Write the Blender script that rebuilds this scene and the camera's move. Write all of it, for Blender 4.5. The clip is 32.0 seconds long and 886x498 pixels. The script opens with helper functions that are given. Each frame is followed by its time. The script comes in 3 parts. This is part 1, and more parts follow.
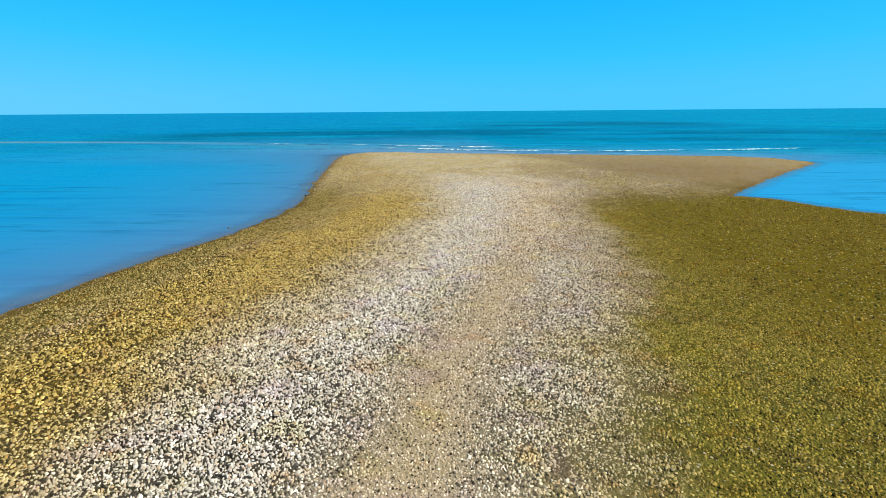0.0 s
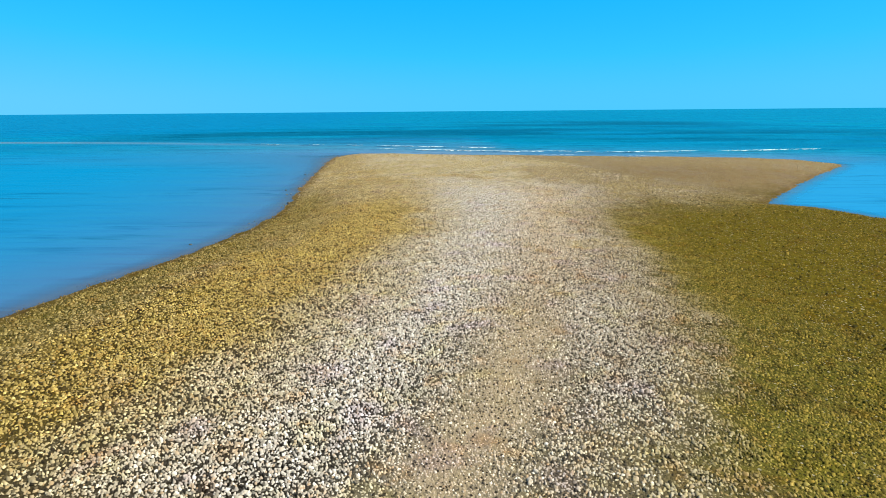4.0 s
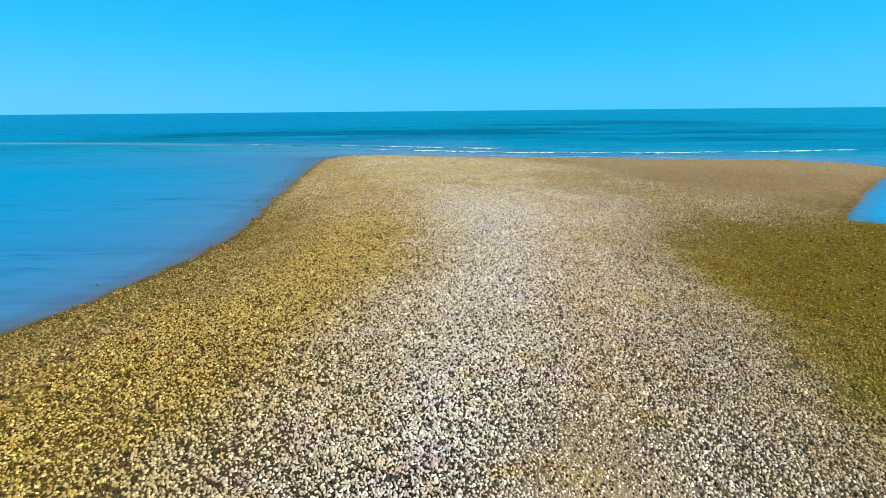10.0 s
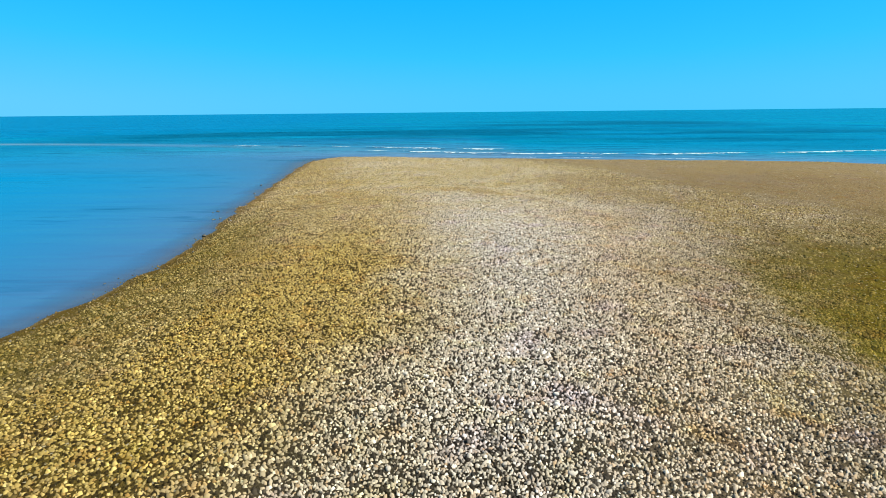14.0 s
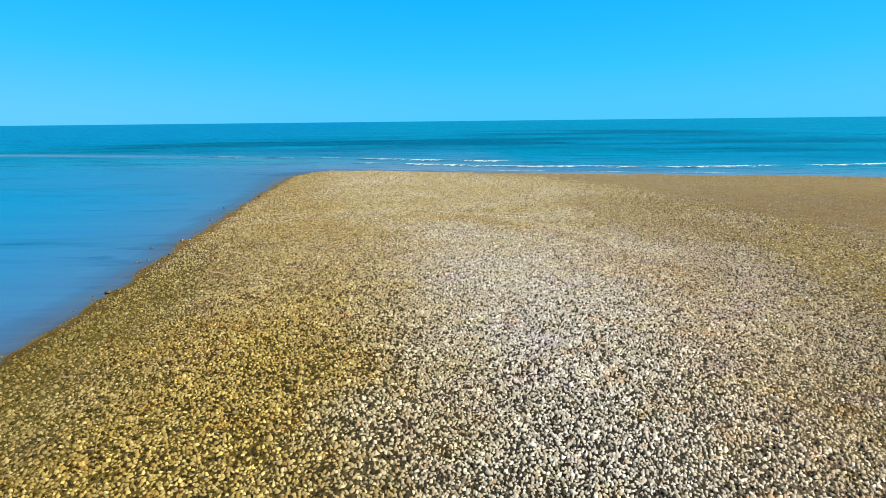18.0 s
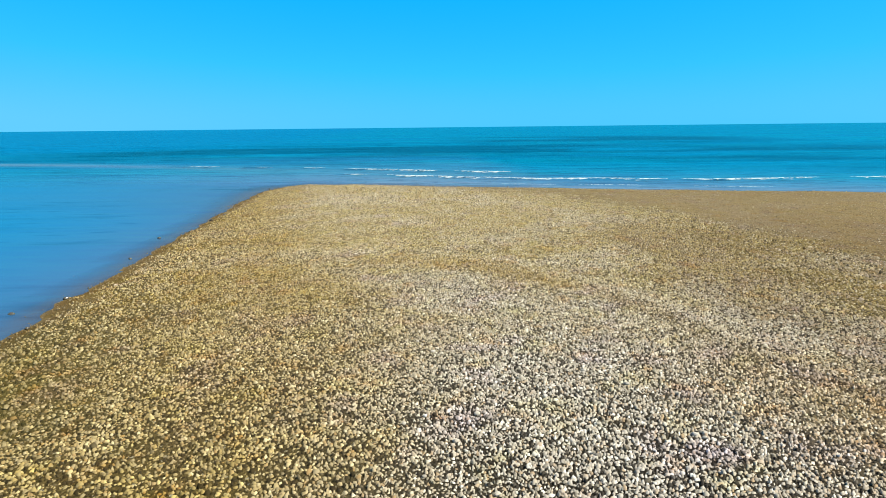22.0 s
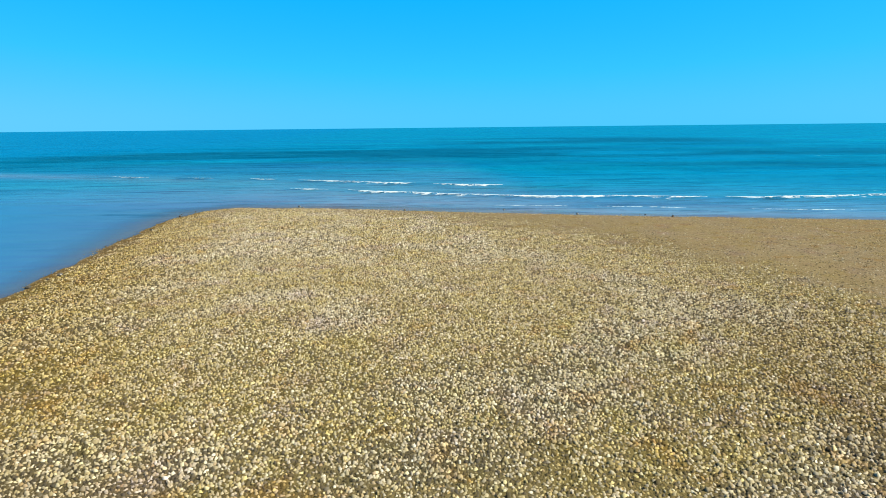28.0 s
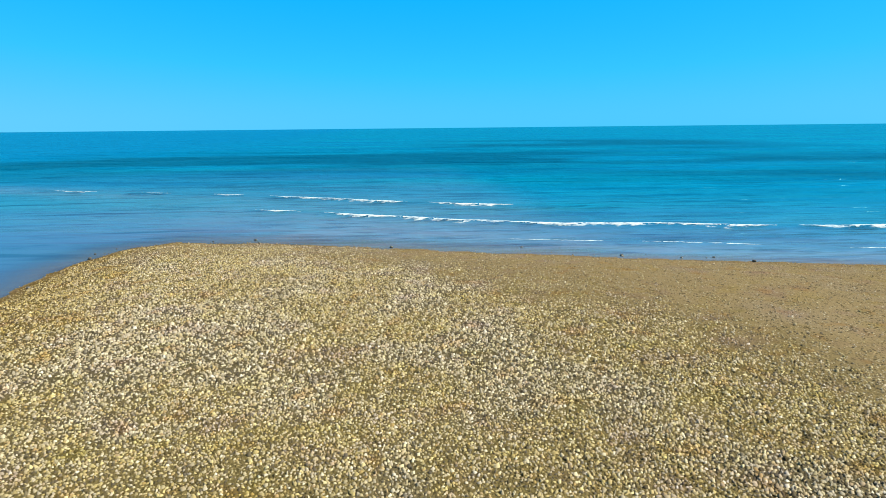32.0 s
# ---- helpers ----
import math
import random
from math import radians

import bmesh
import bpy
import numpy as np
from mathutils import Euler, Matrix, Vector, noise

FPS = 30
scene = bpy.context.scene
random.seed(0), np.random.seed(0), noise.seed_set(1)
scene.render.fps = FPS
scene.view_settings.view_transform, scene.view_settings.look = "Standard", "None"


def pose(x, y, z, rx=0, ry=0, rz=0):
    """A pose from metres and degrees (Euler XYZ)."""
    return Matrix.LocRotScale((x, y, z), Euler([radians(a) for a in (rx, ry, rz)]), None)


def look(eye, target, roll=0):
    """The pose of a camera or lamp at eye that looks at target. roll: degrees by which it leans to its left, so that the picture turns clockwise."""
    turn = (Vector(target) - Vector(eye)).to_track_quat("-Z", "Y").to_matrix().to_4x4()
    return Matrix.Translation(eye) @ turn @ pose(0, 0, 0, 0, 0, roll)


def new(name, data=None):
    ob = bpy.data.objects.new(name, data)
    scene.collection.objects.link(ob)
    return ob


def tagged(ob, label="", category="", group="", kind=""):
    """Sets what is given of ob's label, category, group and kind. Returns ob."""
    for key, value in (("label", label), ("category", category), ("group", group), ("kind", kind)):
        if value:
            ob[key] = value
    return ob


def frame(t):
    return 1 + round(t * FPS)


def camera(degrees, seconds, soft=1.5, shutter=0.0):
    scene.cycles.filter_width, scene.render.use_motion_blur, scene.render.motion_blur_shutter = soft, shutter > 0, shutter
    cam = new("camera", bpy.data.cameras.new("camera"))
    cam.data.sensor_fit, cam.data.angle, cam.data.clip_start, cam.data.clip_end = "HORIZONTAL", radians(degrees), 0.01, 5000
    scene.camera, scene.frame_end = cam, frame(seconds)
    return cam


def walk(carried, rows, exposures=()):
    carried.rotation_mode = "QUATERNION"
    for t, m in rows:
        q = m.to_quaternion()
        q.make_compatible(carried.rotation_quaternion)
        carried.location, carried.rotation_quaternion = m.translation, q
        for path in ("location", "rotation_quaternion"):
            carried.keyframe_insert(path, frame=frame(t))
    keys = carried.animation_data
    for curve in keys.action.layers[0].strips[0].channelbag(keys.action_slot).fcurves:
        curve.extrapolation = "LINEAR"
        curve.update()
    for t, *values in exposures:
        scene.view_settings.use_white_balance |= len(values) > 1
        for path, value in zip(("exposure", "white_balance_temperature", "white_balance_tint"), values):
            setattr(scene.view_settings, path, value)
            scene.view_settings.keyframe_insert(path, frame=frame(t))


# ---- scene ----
# seconds, place (x right, y ahead, z up from the sea), pitch, roll, yaw of the flown camera
PATH = [
    (0, 0.000, 0.000, 4.997, -13.702, 0.435, 0.694),
    (1, 0.005, 1.207, 5.001, -13.702, 0.442, 0.638),
    (2, 0.004, 2.213, 4.981, -13.702, 0.449, 0.621),
    (3, 0.002, 3.034, 4.928, -13.702, 0.456, 0.638),
    (4, 0.000, 3.811, 4.861, -13.706, 0.463, 0.679),
    (5, -0.004, 4.639, 4.813, -13.714, 0.470, 0.718),
    (6, -0.013, 5.503, 4.785, -13.720, 0.477, 0.754),
    (7, -0.031, 6.450, 4.782, -13.724, 0.483, 0.785),
    (8, -0.045, 7.484, 4.778, -13.729, 0.490, 0.731),
    (9, -0.049, 8.581, 4.757, -13.734, 0.499, 0.696),
    (10, -0.053, 9.708, 4.641, -13.740, 0.507, 0.761),
    (11, -0.059, 10.880, 4.474, -13.753, 0.516, 0.772),
    (12, -0.073, 12.122, 4.340, -13.767, 0.524, 0.683),
    (13, -0.090, 13.452, 4.276, -13.745, 0.532, 0.619),
    (14, -0.107, 14.825, 4.246, -13.608, 0.541, 0.624),
    (15, -0.117, 16.277, 4.245, -13.418, 0.559, 0.619),
    (16, -0.128, 17.729, 4.227, -13.175, 0.586, 0.612),
    (17, -0.141, 19.203, 4.213, -12.999, 0.600, 0.579),
    (18, -0.160, 20.686, 4.208, -12.754, 0.600, 0.523),
    (19, -0.191, 22.205, 4.224, -12.441, 0.600, 0.433),
    (20, -0.236, 23.753, 4.220, -12.250, 0.600, 0.284),
    (21, -0.272, 25.352, 4.216, -12.177, 0.600, 0.144),
    (22, -0.291, 27.031, 4.210, -12.166, 0.600, -0.070),
    (23, -0.214, 28.712, 4.217, -12.163, 0.600, -0.782),
    (24, -0.128, 30.429, 4.208, -12.160, 0.600, -1.345),
    (25, -0.081, 32.189, 4.196, -12.156, 0.600, -1.586),
    (26, -0.034, 33.935, 4.219, -12.152, 0.597, -1.854),
    (27, 0.003, 35.727, 4.306, -12.145, 0.591, -2.020),
    (28, 0.033, 37.518, 4.356, -12.138, 0.586, -2.073),
    (29, 0.066, 39.325, 4.349, -12.131, 0.580, -2.106),
    (30, 0.111, 41.174, 4.391, -12.125, 0.575, -2.224),
    (31, 0.154, 43.085, 4.550, -12.118, 0.569, -2.346),
    (32, 0.198, 45.041, 4.797, -12.111, 0.563, -2.485),
]
cam = camera(76, 32.0, soft=0.4)
walk(cam, [(t, pose(x, y, z, 90 + pitch, roll, yaw)) for t, x, y, z, pitch, roll, yaw in PATH], exposures=[(0, 1.3), (32, 1.3)])

# ---------------------------------------------------------------- light
SUN_TO = Vector((0.86, -0.20, 0.98)).normalized()
world = bpy.data.worlds.new("daylight")
scene.world = world
world.use_nodes = True
wn, wl = world.node_tree.nodes, world.node_tree.links
bg = wn["Background"]
sky = wn.new("ShaderNodeTexSky")
sky.sky_type = "NISHITA"
sky.sun_disc = False
sky.sun_elevation = math.asin(SUN_TO.z)
sky.sun_rotation = math.atan2(SUN_TO.x, SUN_TO.y)
sky.altitude, sky.air_density, sky.dust_density, sky.ozone_density = 0.0, 1.0, 0.0, 1.0
# the clear sky's own brightness, graded from a deep blue zenith to the pale cyan haze at the horizon
green = wn.new("ShaderNodeSeparateColor")
wl.new(sky.outputs[0], green.inputs[0])
share = wn.new("ShaderNodeMath")
share.operation, share.inputs[1].default_value = "MULTIPLY", 0.1
wl.new(green.outputs[1], share.inputs[0])
grade = wn.new("ShaderNodeValToRGB")
stops = [(0.10, (0.005, 0.05, 0.22)), (0.34, (0.004, 0.45, 1.0)), (0.6, (0.036, 0.555, 1.0)), (0.95, (0.125, 0.61, 1.0))]
while len(grade.color_ramp.elements) < len(stops):
    grade.color_ramp.elements.new(0.5)
for e, (p, c) in zip(grade.color_ramp.elements, stops):
    e.position, e.color = p, (*c, 1)
wl.new(share.outputs[0], grade.inputs[0])
lift = wn.new("ShaderNodeVectorMath")
lift.operation, lift.inputs["Scale"].default_value = "SCALE", 3.18
wl.new(grade.outputs[0], lift.inputs[0])
wl.new(lift.outputs[0], bg.inputs["Color"])
bg.inputs["Strength"].default_value = 0.1306
sun_data = bpy.data.lights.new("sun", "SUN")
sun_data.energy, sun_data.angle, sun_data.color = 5.0, radians(0.53), (1.0, 0.965, 0.81)
sun = new("sun", sun_data)
sun.matrix_world = look((60, 40, 60), Vector((60, 40, 60)) - SUN_TO)

# ---------------------------------------------------------------- plan of the spit
LAND = [(-26, -70), (-15, -10), (-12.6, 6), (-11.5, 14), (-10.4, 19.5), (-9.2, 23), (-8.6, 27), (-8.4, 31), (-8.9, 35),
        (-9.6, 40), (-10.4, 46), (-11.3, 53), (-12.0, 60), (-12.5, 65), (-12.1, 68), (-10.4, 69.6), (-5, 68.6), (3, 66.4),
        (12, 64.2), (22, 62.2), (29, 60.2), (33, 57.2), (34.2, 54.4), (32.6, 52), (27, 46), (21, 39), (17.0, 34.2),
        (16.4, 33.2), (18.4, 31.8), (19.2, 29.5), (21.5, 26), (27, 22.5), (60, 14), (90, -70)]
OLIVE_EDGE = ([0, 6.5, 10.6, 14, 18, 22, 28, 36, 41, 46, 54, 62], [-6.0, -5.2, -4.2, -3.2, -2.1, -1.1, -0.7, -1.2, -2.8, -5.2, -7.6, -10.0])
ALGAE_EDGE = ([0, 5.8, 7.3, 9.3, 11.8, 15, 20, 24, 28, 34], [1.5, 1.9, 2.3, 2.9, 3.8, 4.9, 5.6, 5.6, 5.9, 8.5])
TRACK = ([0, 5.6, 9, 11.3, 13.5, 16.5, 19.5, 23.5, 29, 32.3, 34.7, 37], [-1.2, -0.6, -0.2, 0.7, 1.3, 2.0, 2.8, 3.3, 4.2, 5.0, 4.7, 3.9])
BERM = ([-6, -3, 0.2, 2.4, 3.8, 4.8], [42.6, 42.4, 41.4, 39.6, 37.4, 34.6])
SMOOTH_EDGE = ([-12, -6, -2, 1, 5.5, 9, 12, 20, 30], [68, 66.5, 64.5, 62, 57.5, 51, 41, 32, 29])
BAR = ([-160, -82, -72, -48, -29, -16, -7], [112, 104.6, 103.3, 98.8, 91.7, 85.5, 82.4])


def value_noise(x, y, seed):
    """Smooth noise from 0 to 1 on the unit lattice."""
    xi, yi = np.floor(x), np.floor(y)
    u, v = x - xi, y - yi
    u, v = u * u * (3 - 2 * u), v * v * (3 - 2 * v)

    def h(a, b):
        s = np.sin(a * 127.1 + b * 311.7 + seed * 74.7) * 43758.5453
        return s - np.floor(s)

    return (h(xi, yi) * (1 - u) + h(xi + 1, yi) * u) * (1 - v) + (h(xi, yi + 1) * (1 - u) + h(xi + 1, yi + 1) * u) * v


def fractal(x, y, seed, octaves=3):
    total, amp, norm = 0.0, 1.0, 0.0
    for k in range(octaves):
        total, norm = total + amp * value_noise(x * 2 ** k, y * 2 ** k, seed + k), norm + amp
        amp *= 0.5
    return total / norm


def shore_distance(x, y):
    """Metres inside the spit's waterline (negative in the water)."""
    pts = np.array(LAND, float)
    best, inside = np.full(x.shape, 1e9), np.zeros(x.shape, bool)
    for (ax, ay), (bx, by) in zip(pts, np.roll(pts, -1, 0)):
        ex, ey = bx - ax, by - ay
        k = np.clip(((x - ax) * ex + (y - ay) * ey) / (ex * ex + ey * ey), 0, 1)
        best = np.minimum(best, (x - ax - k * ex) ** 2 + (y - ay - k * ey) ** 2)
        if ey:
            inside ^= ((ay > y) != (by > y)) & (x < ax + (y - ay) * ex / ey)
    return np.where(inside, 1, -1) * np.sqrt(best)


def ease(a, b, v):
    k = np.clip((v - a) / (b - a), 0, 1)
    return k * k * (3 - 2 * k)


def zones(x, y):
    """Shore distance, and how far a place is algae flat, olive shingle, pale shingle, sandy track, dun tip."""
    d = shore_distance(x, y) + 0.5 * (fractal(x * 0.9, y * 0.9, 3) - 0.5) + 0.4 * (fractal(x * 2.4, y * 2.4, 5) - 0.5)
    wob = 1.3 * (fractal(x * 0.7, y * 0.7, 11) - 0.5)
    algae = ease(-0.8, 1.5, x - np.interp(y, *ALGAE_EDGE) + wob + 0.5 * (fractal(x * 2.6, y * 2.6, 13) - 0.5)) * (1 - ease(23.5, 33.0, y + 3.5 * wob - 0.65 * np.maximum(x - 7, -2)))
    algae = np.maximum(algae, 0.55 * (1 - ease(1.0, 4.5, d + 2 * wob)) * (1 - ease(-5, -3, x)) * ease(-30, 5, y) * (1 - ease(33, 42, y)))
    olive = ease(-2.6, 2.3, np.interp(y, *OLIVE_EDGE) - x + 1.4 * wob) * (1 - 0.55 * ease(28, 40, y + 2 * wob))
    track = np.exp(-((x - np.interp(y, *TRACK) + 0.5 * wob) / (1.15 + 0.35 * ease(15, 19, y))) ** 2) * (1 - ease(34, 38, y))
    track = np.maximum(track, 0.6 * np.exp(-((y - np.interp(x, *BERM) + 0.7 * wob) / 0.7) ** 2) * ease(-5, -1, x) * (1 - ease(4.3, 5.2, x)))
    dun = ease(29, 46, y + 4 * wob + 0.5 * np.maximum(x - 4, 0) - 0.5 * np.minimum(x + 1, 0)) * (1 - 0.25 * olive)
    dun = np.maximum(dun, ease(5.5, 9, x + wob) * ease(20, 27, y + 2 * wob))
    dun = np.maximum(dun, 0.6 * ease(-2.4, -0.2, x - np.interp(y, *ALGAE_EDGE) + 1.5 * wob))
    dun *= 0.72 + 0.45 * ease(0.3, 0.62, fractal(x * 0.6, y * 0.6, 101))
    dun, olive = np.clip(dun, 0, 1) * ease(-40, -20, x), olive * ease(-40, -20, x)
    return d, algae, olive * (1 - algae), track * (1 - algae), dun * (1 - algae)


def slate_share(x, y):
    """Where darker grey stones lie, on the spit's landward slope beside the track."""
    wob = 2.0 * (fractal(x * 0.5, y * 0.5, 131) - 0.5)
    return ease(0.3, 2.0, x - np.interp(y, *TRACK) + wob) * ease(9, 15, y) * (1 - ease(44, 52, y + wob + 2 * np.maximum(3 - x, 0)))


def fine_strip(x, y, d):
    """How far the shingle gives way to smooth sandy gravel: the tip, the seaward beach and a thin line at the water."""
    rag = 1.6 * (fractal(x * 0.8, y * 0.8, 111) - 0.5)
    side = 0.8 * (1 - ease(-0.1, 0.9, d + 0.8 * rag))
    tip = ease(-5.5, 4.5, y - np.interp(x, *SMOOTH_EDGE) + 2.6 * rag)
    return np.maximum(side, tip)


def ground_height(x, y):
    d, algae, olive, track, dun = zones(x, y)
    land = 0.74 * (1 - np.exp(-np.maximum(d, 0) / 4.6)) - 0.2 * algae * ease(0, 6, d)
    land += 0.05 * np.exp(-((y - np.interp(x, *BERM) - 0.5) / 0.8) ** 2) * ease(-4, 0, x) * (1 - ease(4.5, 5.5, x))
    land += (0.09 * (fractal(x * 0.35, y * 0.35, 21) - 0.5) + 0.05 * (fractal(x * 1.4, y * 1.4, 31) - 0.5)) * ease(0, 3, d)
    sea = -1.6 * (1 - np.exp(np.minimum(d, 0) / (26 + 34 * ease(52, 66, y) * (1 - ease(2, 10, x)))))
    z = np.where(d > 0, land, sea)
    bar = np.exp(-((y - np.interp(x, *BAR) - 1.2 * (fractal(x * 0.08, y * 0.08, 41) - 0.5)) / 3.6) ** 2)
    top = np.interp(x, [-160, -84, -74, -66, -40, -6], [0.05, 0.02, -0.02, -0.08, -0.24, -0.36])
    return np.where(x < -6, np.maximum(z, z + (top - z) * bar), z)


def steps(parts):
    """Grid lines from (start, end, step) runs."""
    out = []
    for a, b, s in parts:
        n = max(1, round((b - a) / s))
        out += [a + (b - a) * k / n for k in range(n)]
    return np.array(out + [parts[-1][1]])


def sheet(name, xs, ys, height, fields):
    """One gridded sheet, with a value of each field at every vertex."""
    gx, gy = np.meshgrid(xs, ys)
    x, y = gx.ravel(), gy.ravel()
    co = np.stack([x, y, height(x, y)], 1)
    nx, ny = len(xs), len(ys)
    i = (np.arange(ny - 1)[:, None] * nx + np.arange(nx - 1)[None]).ravel()
    quads = np.stack([i, i + 1, i + nx + 1, i + nx], 1)
    me = bpy.data.meshes.new(name)
    me.vertices.add(len(co)), me.loops.add(quads.size), me.polygons.add(len(quads))
    me.vertices.foreach_set("co", co.ravel())
    me.loops.foreach_set("vertex_index", quads.ravel())
    me.polygons.foreach_set("loop_start", np.arange(0, quads.size, 4))
    me.polygons.foreach_set("use_smooth", np.ones(len(quads), bool))
    me.update(calc_edges=True)
    for key, v in fields(x, y, co[:, 2]).items():
        me.attributes.new(key, "FLOAT", "POINT").data.foreach_set("value", np.asarray(v, np.float32))
    return new(name, me)


# ---------------------------------------------------------------- materials
def nodes_of(name):
    m = bpy.data.materials.new(name)
    m.use_nodes = True
    nt = m.node_tree
    return m, nt, nt.nodes["Principled BSDF"]


def attr(nt, key):
    n = nt.nodes.new("ShaderNodeAttribute")
    n.attribute_name = key
    return n.outputs["Fac"]


def mixed(nt, fac, a, b):
    n = nt.nodes.new("ShaderNodeMix")
    n.data_type = "RGBA"
    for socket, v in ((n.inputs["Factor"], fac), (n.inputs[6], a), (n.inputs[7], b)):
        if isinstance(v, bpy.types.NodeSocket):
            nt.links.new(v, socket)
        else:
            socket.default_value = v if isinstance(v, (int, float)) else (*v, 1)
    return n.outputs[2]


def calc(nt, op, a, b=0.0, c=0.0):
    n = nt.nodes.new("ShaderNodeMath")
    n.operation = op
    for socket, v in zip(n.inputs, (a, b, c)):
        if isinstance(v, bpy.types.NodeSocket):
            nt.links.new(v, socket)
        else:
            socket.default_value = v
    return n.outputs[0]


def ramp(nt, fac, stops):
    n = nt.nodes.new("ShaderNodeValToRGB")
    while len(n.color_ramp.elements) < len(stops):
        n.color_ramp.elements.new(0.5)
    for e, (p, c) in zip(n.color_ramp.elements, stops):
        e.position, e.color = p, (*c, 1)
    nt.links.new(fac, n.inputs[0])
    return n.outputs[0]


def noise_tex(nt, scale, detail=4.0, stretch=(1, 1, 1), rough=0.55):
    co = nt.nodes.new("ShaderNodeNewGeometry").outputs["Position"]
    mp = nt.nodes.new("ShaderNodeMapping")
    mp.inputs["Scale"].default_value = stretch
    nt.links.new(co, mp.inputs["Vector"])
    n = nt.nodes.new("ShaderNodeTexNoise")
    n.inputs["Scale"].default_value, n.inputs["Detail"].default_value, n.inputs["Roughness"].default_value = scale, detail, rough
    nt.links.new(mp.outputs[0], n.inputs["Vector"])
    return n.outputs["Fac"]


def voronoi(nt, scale, feature="F1"):
    co = nt.nodes.new("ShaderNodeNewGeometry").outputs["Position"]
    n = nt.nodes.new("ShaderNodeTexVoronoi")
    n.feature = feature
    n.inputs["Scale"].default_value = scale
    nt.links.new(co, n.inputs["Vector"])
    return n


# dark stones first, near black so that they also stand for shaded gaps
STONES = [(0.0, (0.006, 0.005, 0.005)), (0.19, (0.012, 0.011, 0.010)), (0.28, (0.180, 0.162, 0.141)), (0.50, (0.272, 0.247, 0.219)),
          (0.70, (0.315, 0.288, 0.257)), (0.76, (0.23, 0.166, 0.110)), (0.88, (0.368, 0.340, 0.308)), (1.0, (0.54, 0.515, 0.48))]


def zone_tint(nt, stone, vary=None):
    """Stone colour stained by what grows and lies on it, zone by zone."""
    def stain(colour, tint, key, share):
        n = nt.nodes.new("ShaderNodeMix")
        n.data_type, n.blend_type = "RGBA", "MULTIPLY"
        amount = calc(nt, "MULTIPLY", attr(nt, key), share)
        if vary and key in ("olive", "dun", "track"):
            low = {"dun": 0.4, "olive": 0.92}.get(key, 0.72)
            amount = calc(nt, "MULTIPLY", amount, calc(nt, "MULTIPLY_ADD", vary, 1.1 - low, low))
        nt.links.new(amount, n.inputs["Factor"])
        nt.links.new(colour, n.inputs[6])
        n.inputs[7].default_value = (*tint, 1)
        return n.outputs[2]
    c = mixed(nt, calc(nt, "MULTIPLY", attr(nt, "dun"), 0.26), stone, (0.205, 0.178, 0.147))
    c = stain(c, (0.82, 0.785, 0.775), "slate", 1.0)
    c = stain(c, (0.95, 0.82, 0.64), "track", 0.85)
    c = stain(c, (0.84, 0.735, 0.375), "dun", 1.0)
    patch = calc(nt, "MULTIPLY_ADD", noise_tex(nt, 0.9, 3), 1.4, -0.2)
    c = stain(c, (0.71, 0.565, 0.20), "olive", 1.0)
    green = mixed(nt, patch, (0.088, 0.080, 0.014), (0.048, 0.056, 0.012))
    mat = calc(nt, "MULTIPLY", attr(nt, "algae"), calc(nt, "MULTIPLY_ADD", noise_tex(nt, 7, 3), 0.9, 0.35))
    c = stain(c, (0.63, 0.49, 0.115), "algae", 1.0)
    tuft = calc(nt, "MULTIPLY_ADD", noise_tex(nt, 3.6, 4, rough=0.75), 9.0, -4.5)
    green = mixed(nt, calc(nt, "MINIMUM", calc(nt, "MAXIMUM", tuft, 0.0), 0.75), green, (0.02, 0.021, 0.004))
    if vary:
        # weed holds to some stones and leaves others ochre
        green = mixed(nt, calc(nt, "MULTIPLY_ADD", vary, 2.2, -1.1), green, (0.19, 0.14, 0.026))
    c = mixed(nt, calc(nt, "MULTIPLY", calc(nt, "MINIMUM", mat, 0.9), 0.7), c, green)
    c = stain(c, (0.74, 0.70, 0.50), "muddy", 0.9)
    if vary:
        # sand clings to the stones of the smooth tip
        c = mixed(nt, calc(nt, "MULTIPLY", attr(nt, "fine"), 0.5), c, (0.115, 0.090, 0.058))
    # rusty, yellow and greenish patches a step or two across
    warm = calc(nt, "MULTIPLY_ADD", noise_tex(nt, 1.6, 2), 5.0, -2.9)
    n = nt.nodes.new("ShaderNodeMix")
    n.data_type, n.blend_type, n.clamp_factor = "RGBA", "MULTIPLY", True
    nt.links.new(calc(nt, "MINIMUM", calc(nt, "MAXIMUM", warm, 0.0), 0.6), n.inputs["Factor"])
    nt.links.new(c, n.inputs[6])
    n.inputs[7].default_value = (1.0, 0.80, 0.58, 1)
    c = n.outputs[2]
    for scale, tint in ((1.15, (0.95, 0.88, 1.12)), (1.35, (1.0, 0.99, 0.76)), (2.3, (0.82, 0.84, 0.74))):
        n = nt.nodes.new("ShaderNodeMix")
        n.data_type, n.blend_type, n.clamp_factor = "RGBA", "MULTIPLY", True
        spot = calc(nt, "MULTIPLY_ADD", noise_tex(nt, scale, 3), 5.0, -2.7)
        nt.links.new(calc(nt, "MINIMUM", calc(nt, "MAXIMUM", spot, 0.0), 0.8), n.inputs["Factor"])
        nt.links.new(c, n.inputs[6])
        n.inputs[7].default_value = (*tint, 1)
        c = n.outputs[2]
    return stain(c, (0.80, 0.74, 0.68), "wet", 1.0)


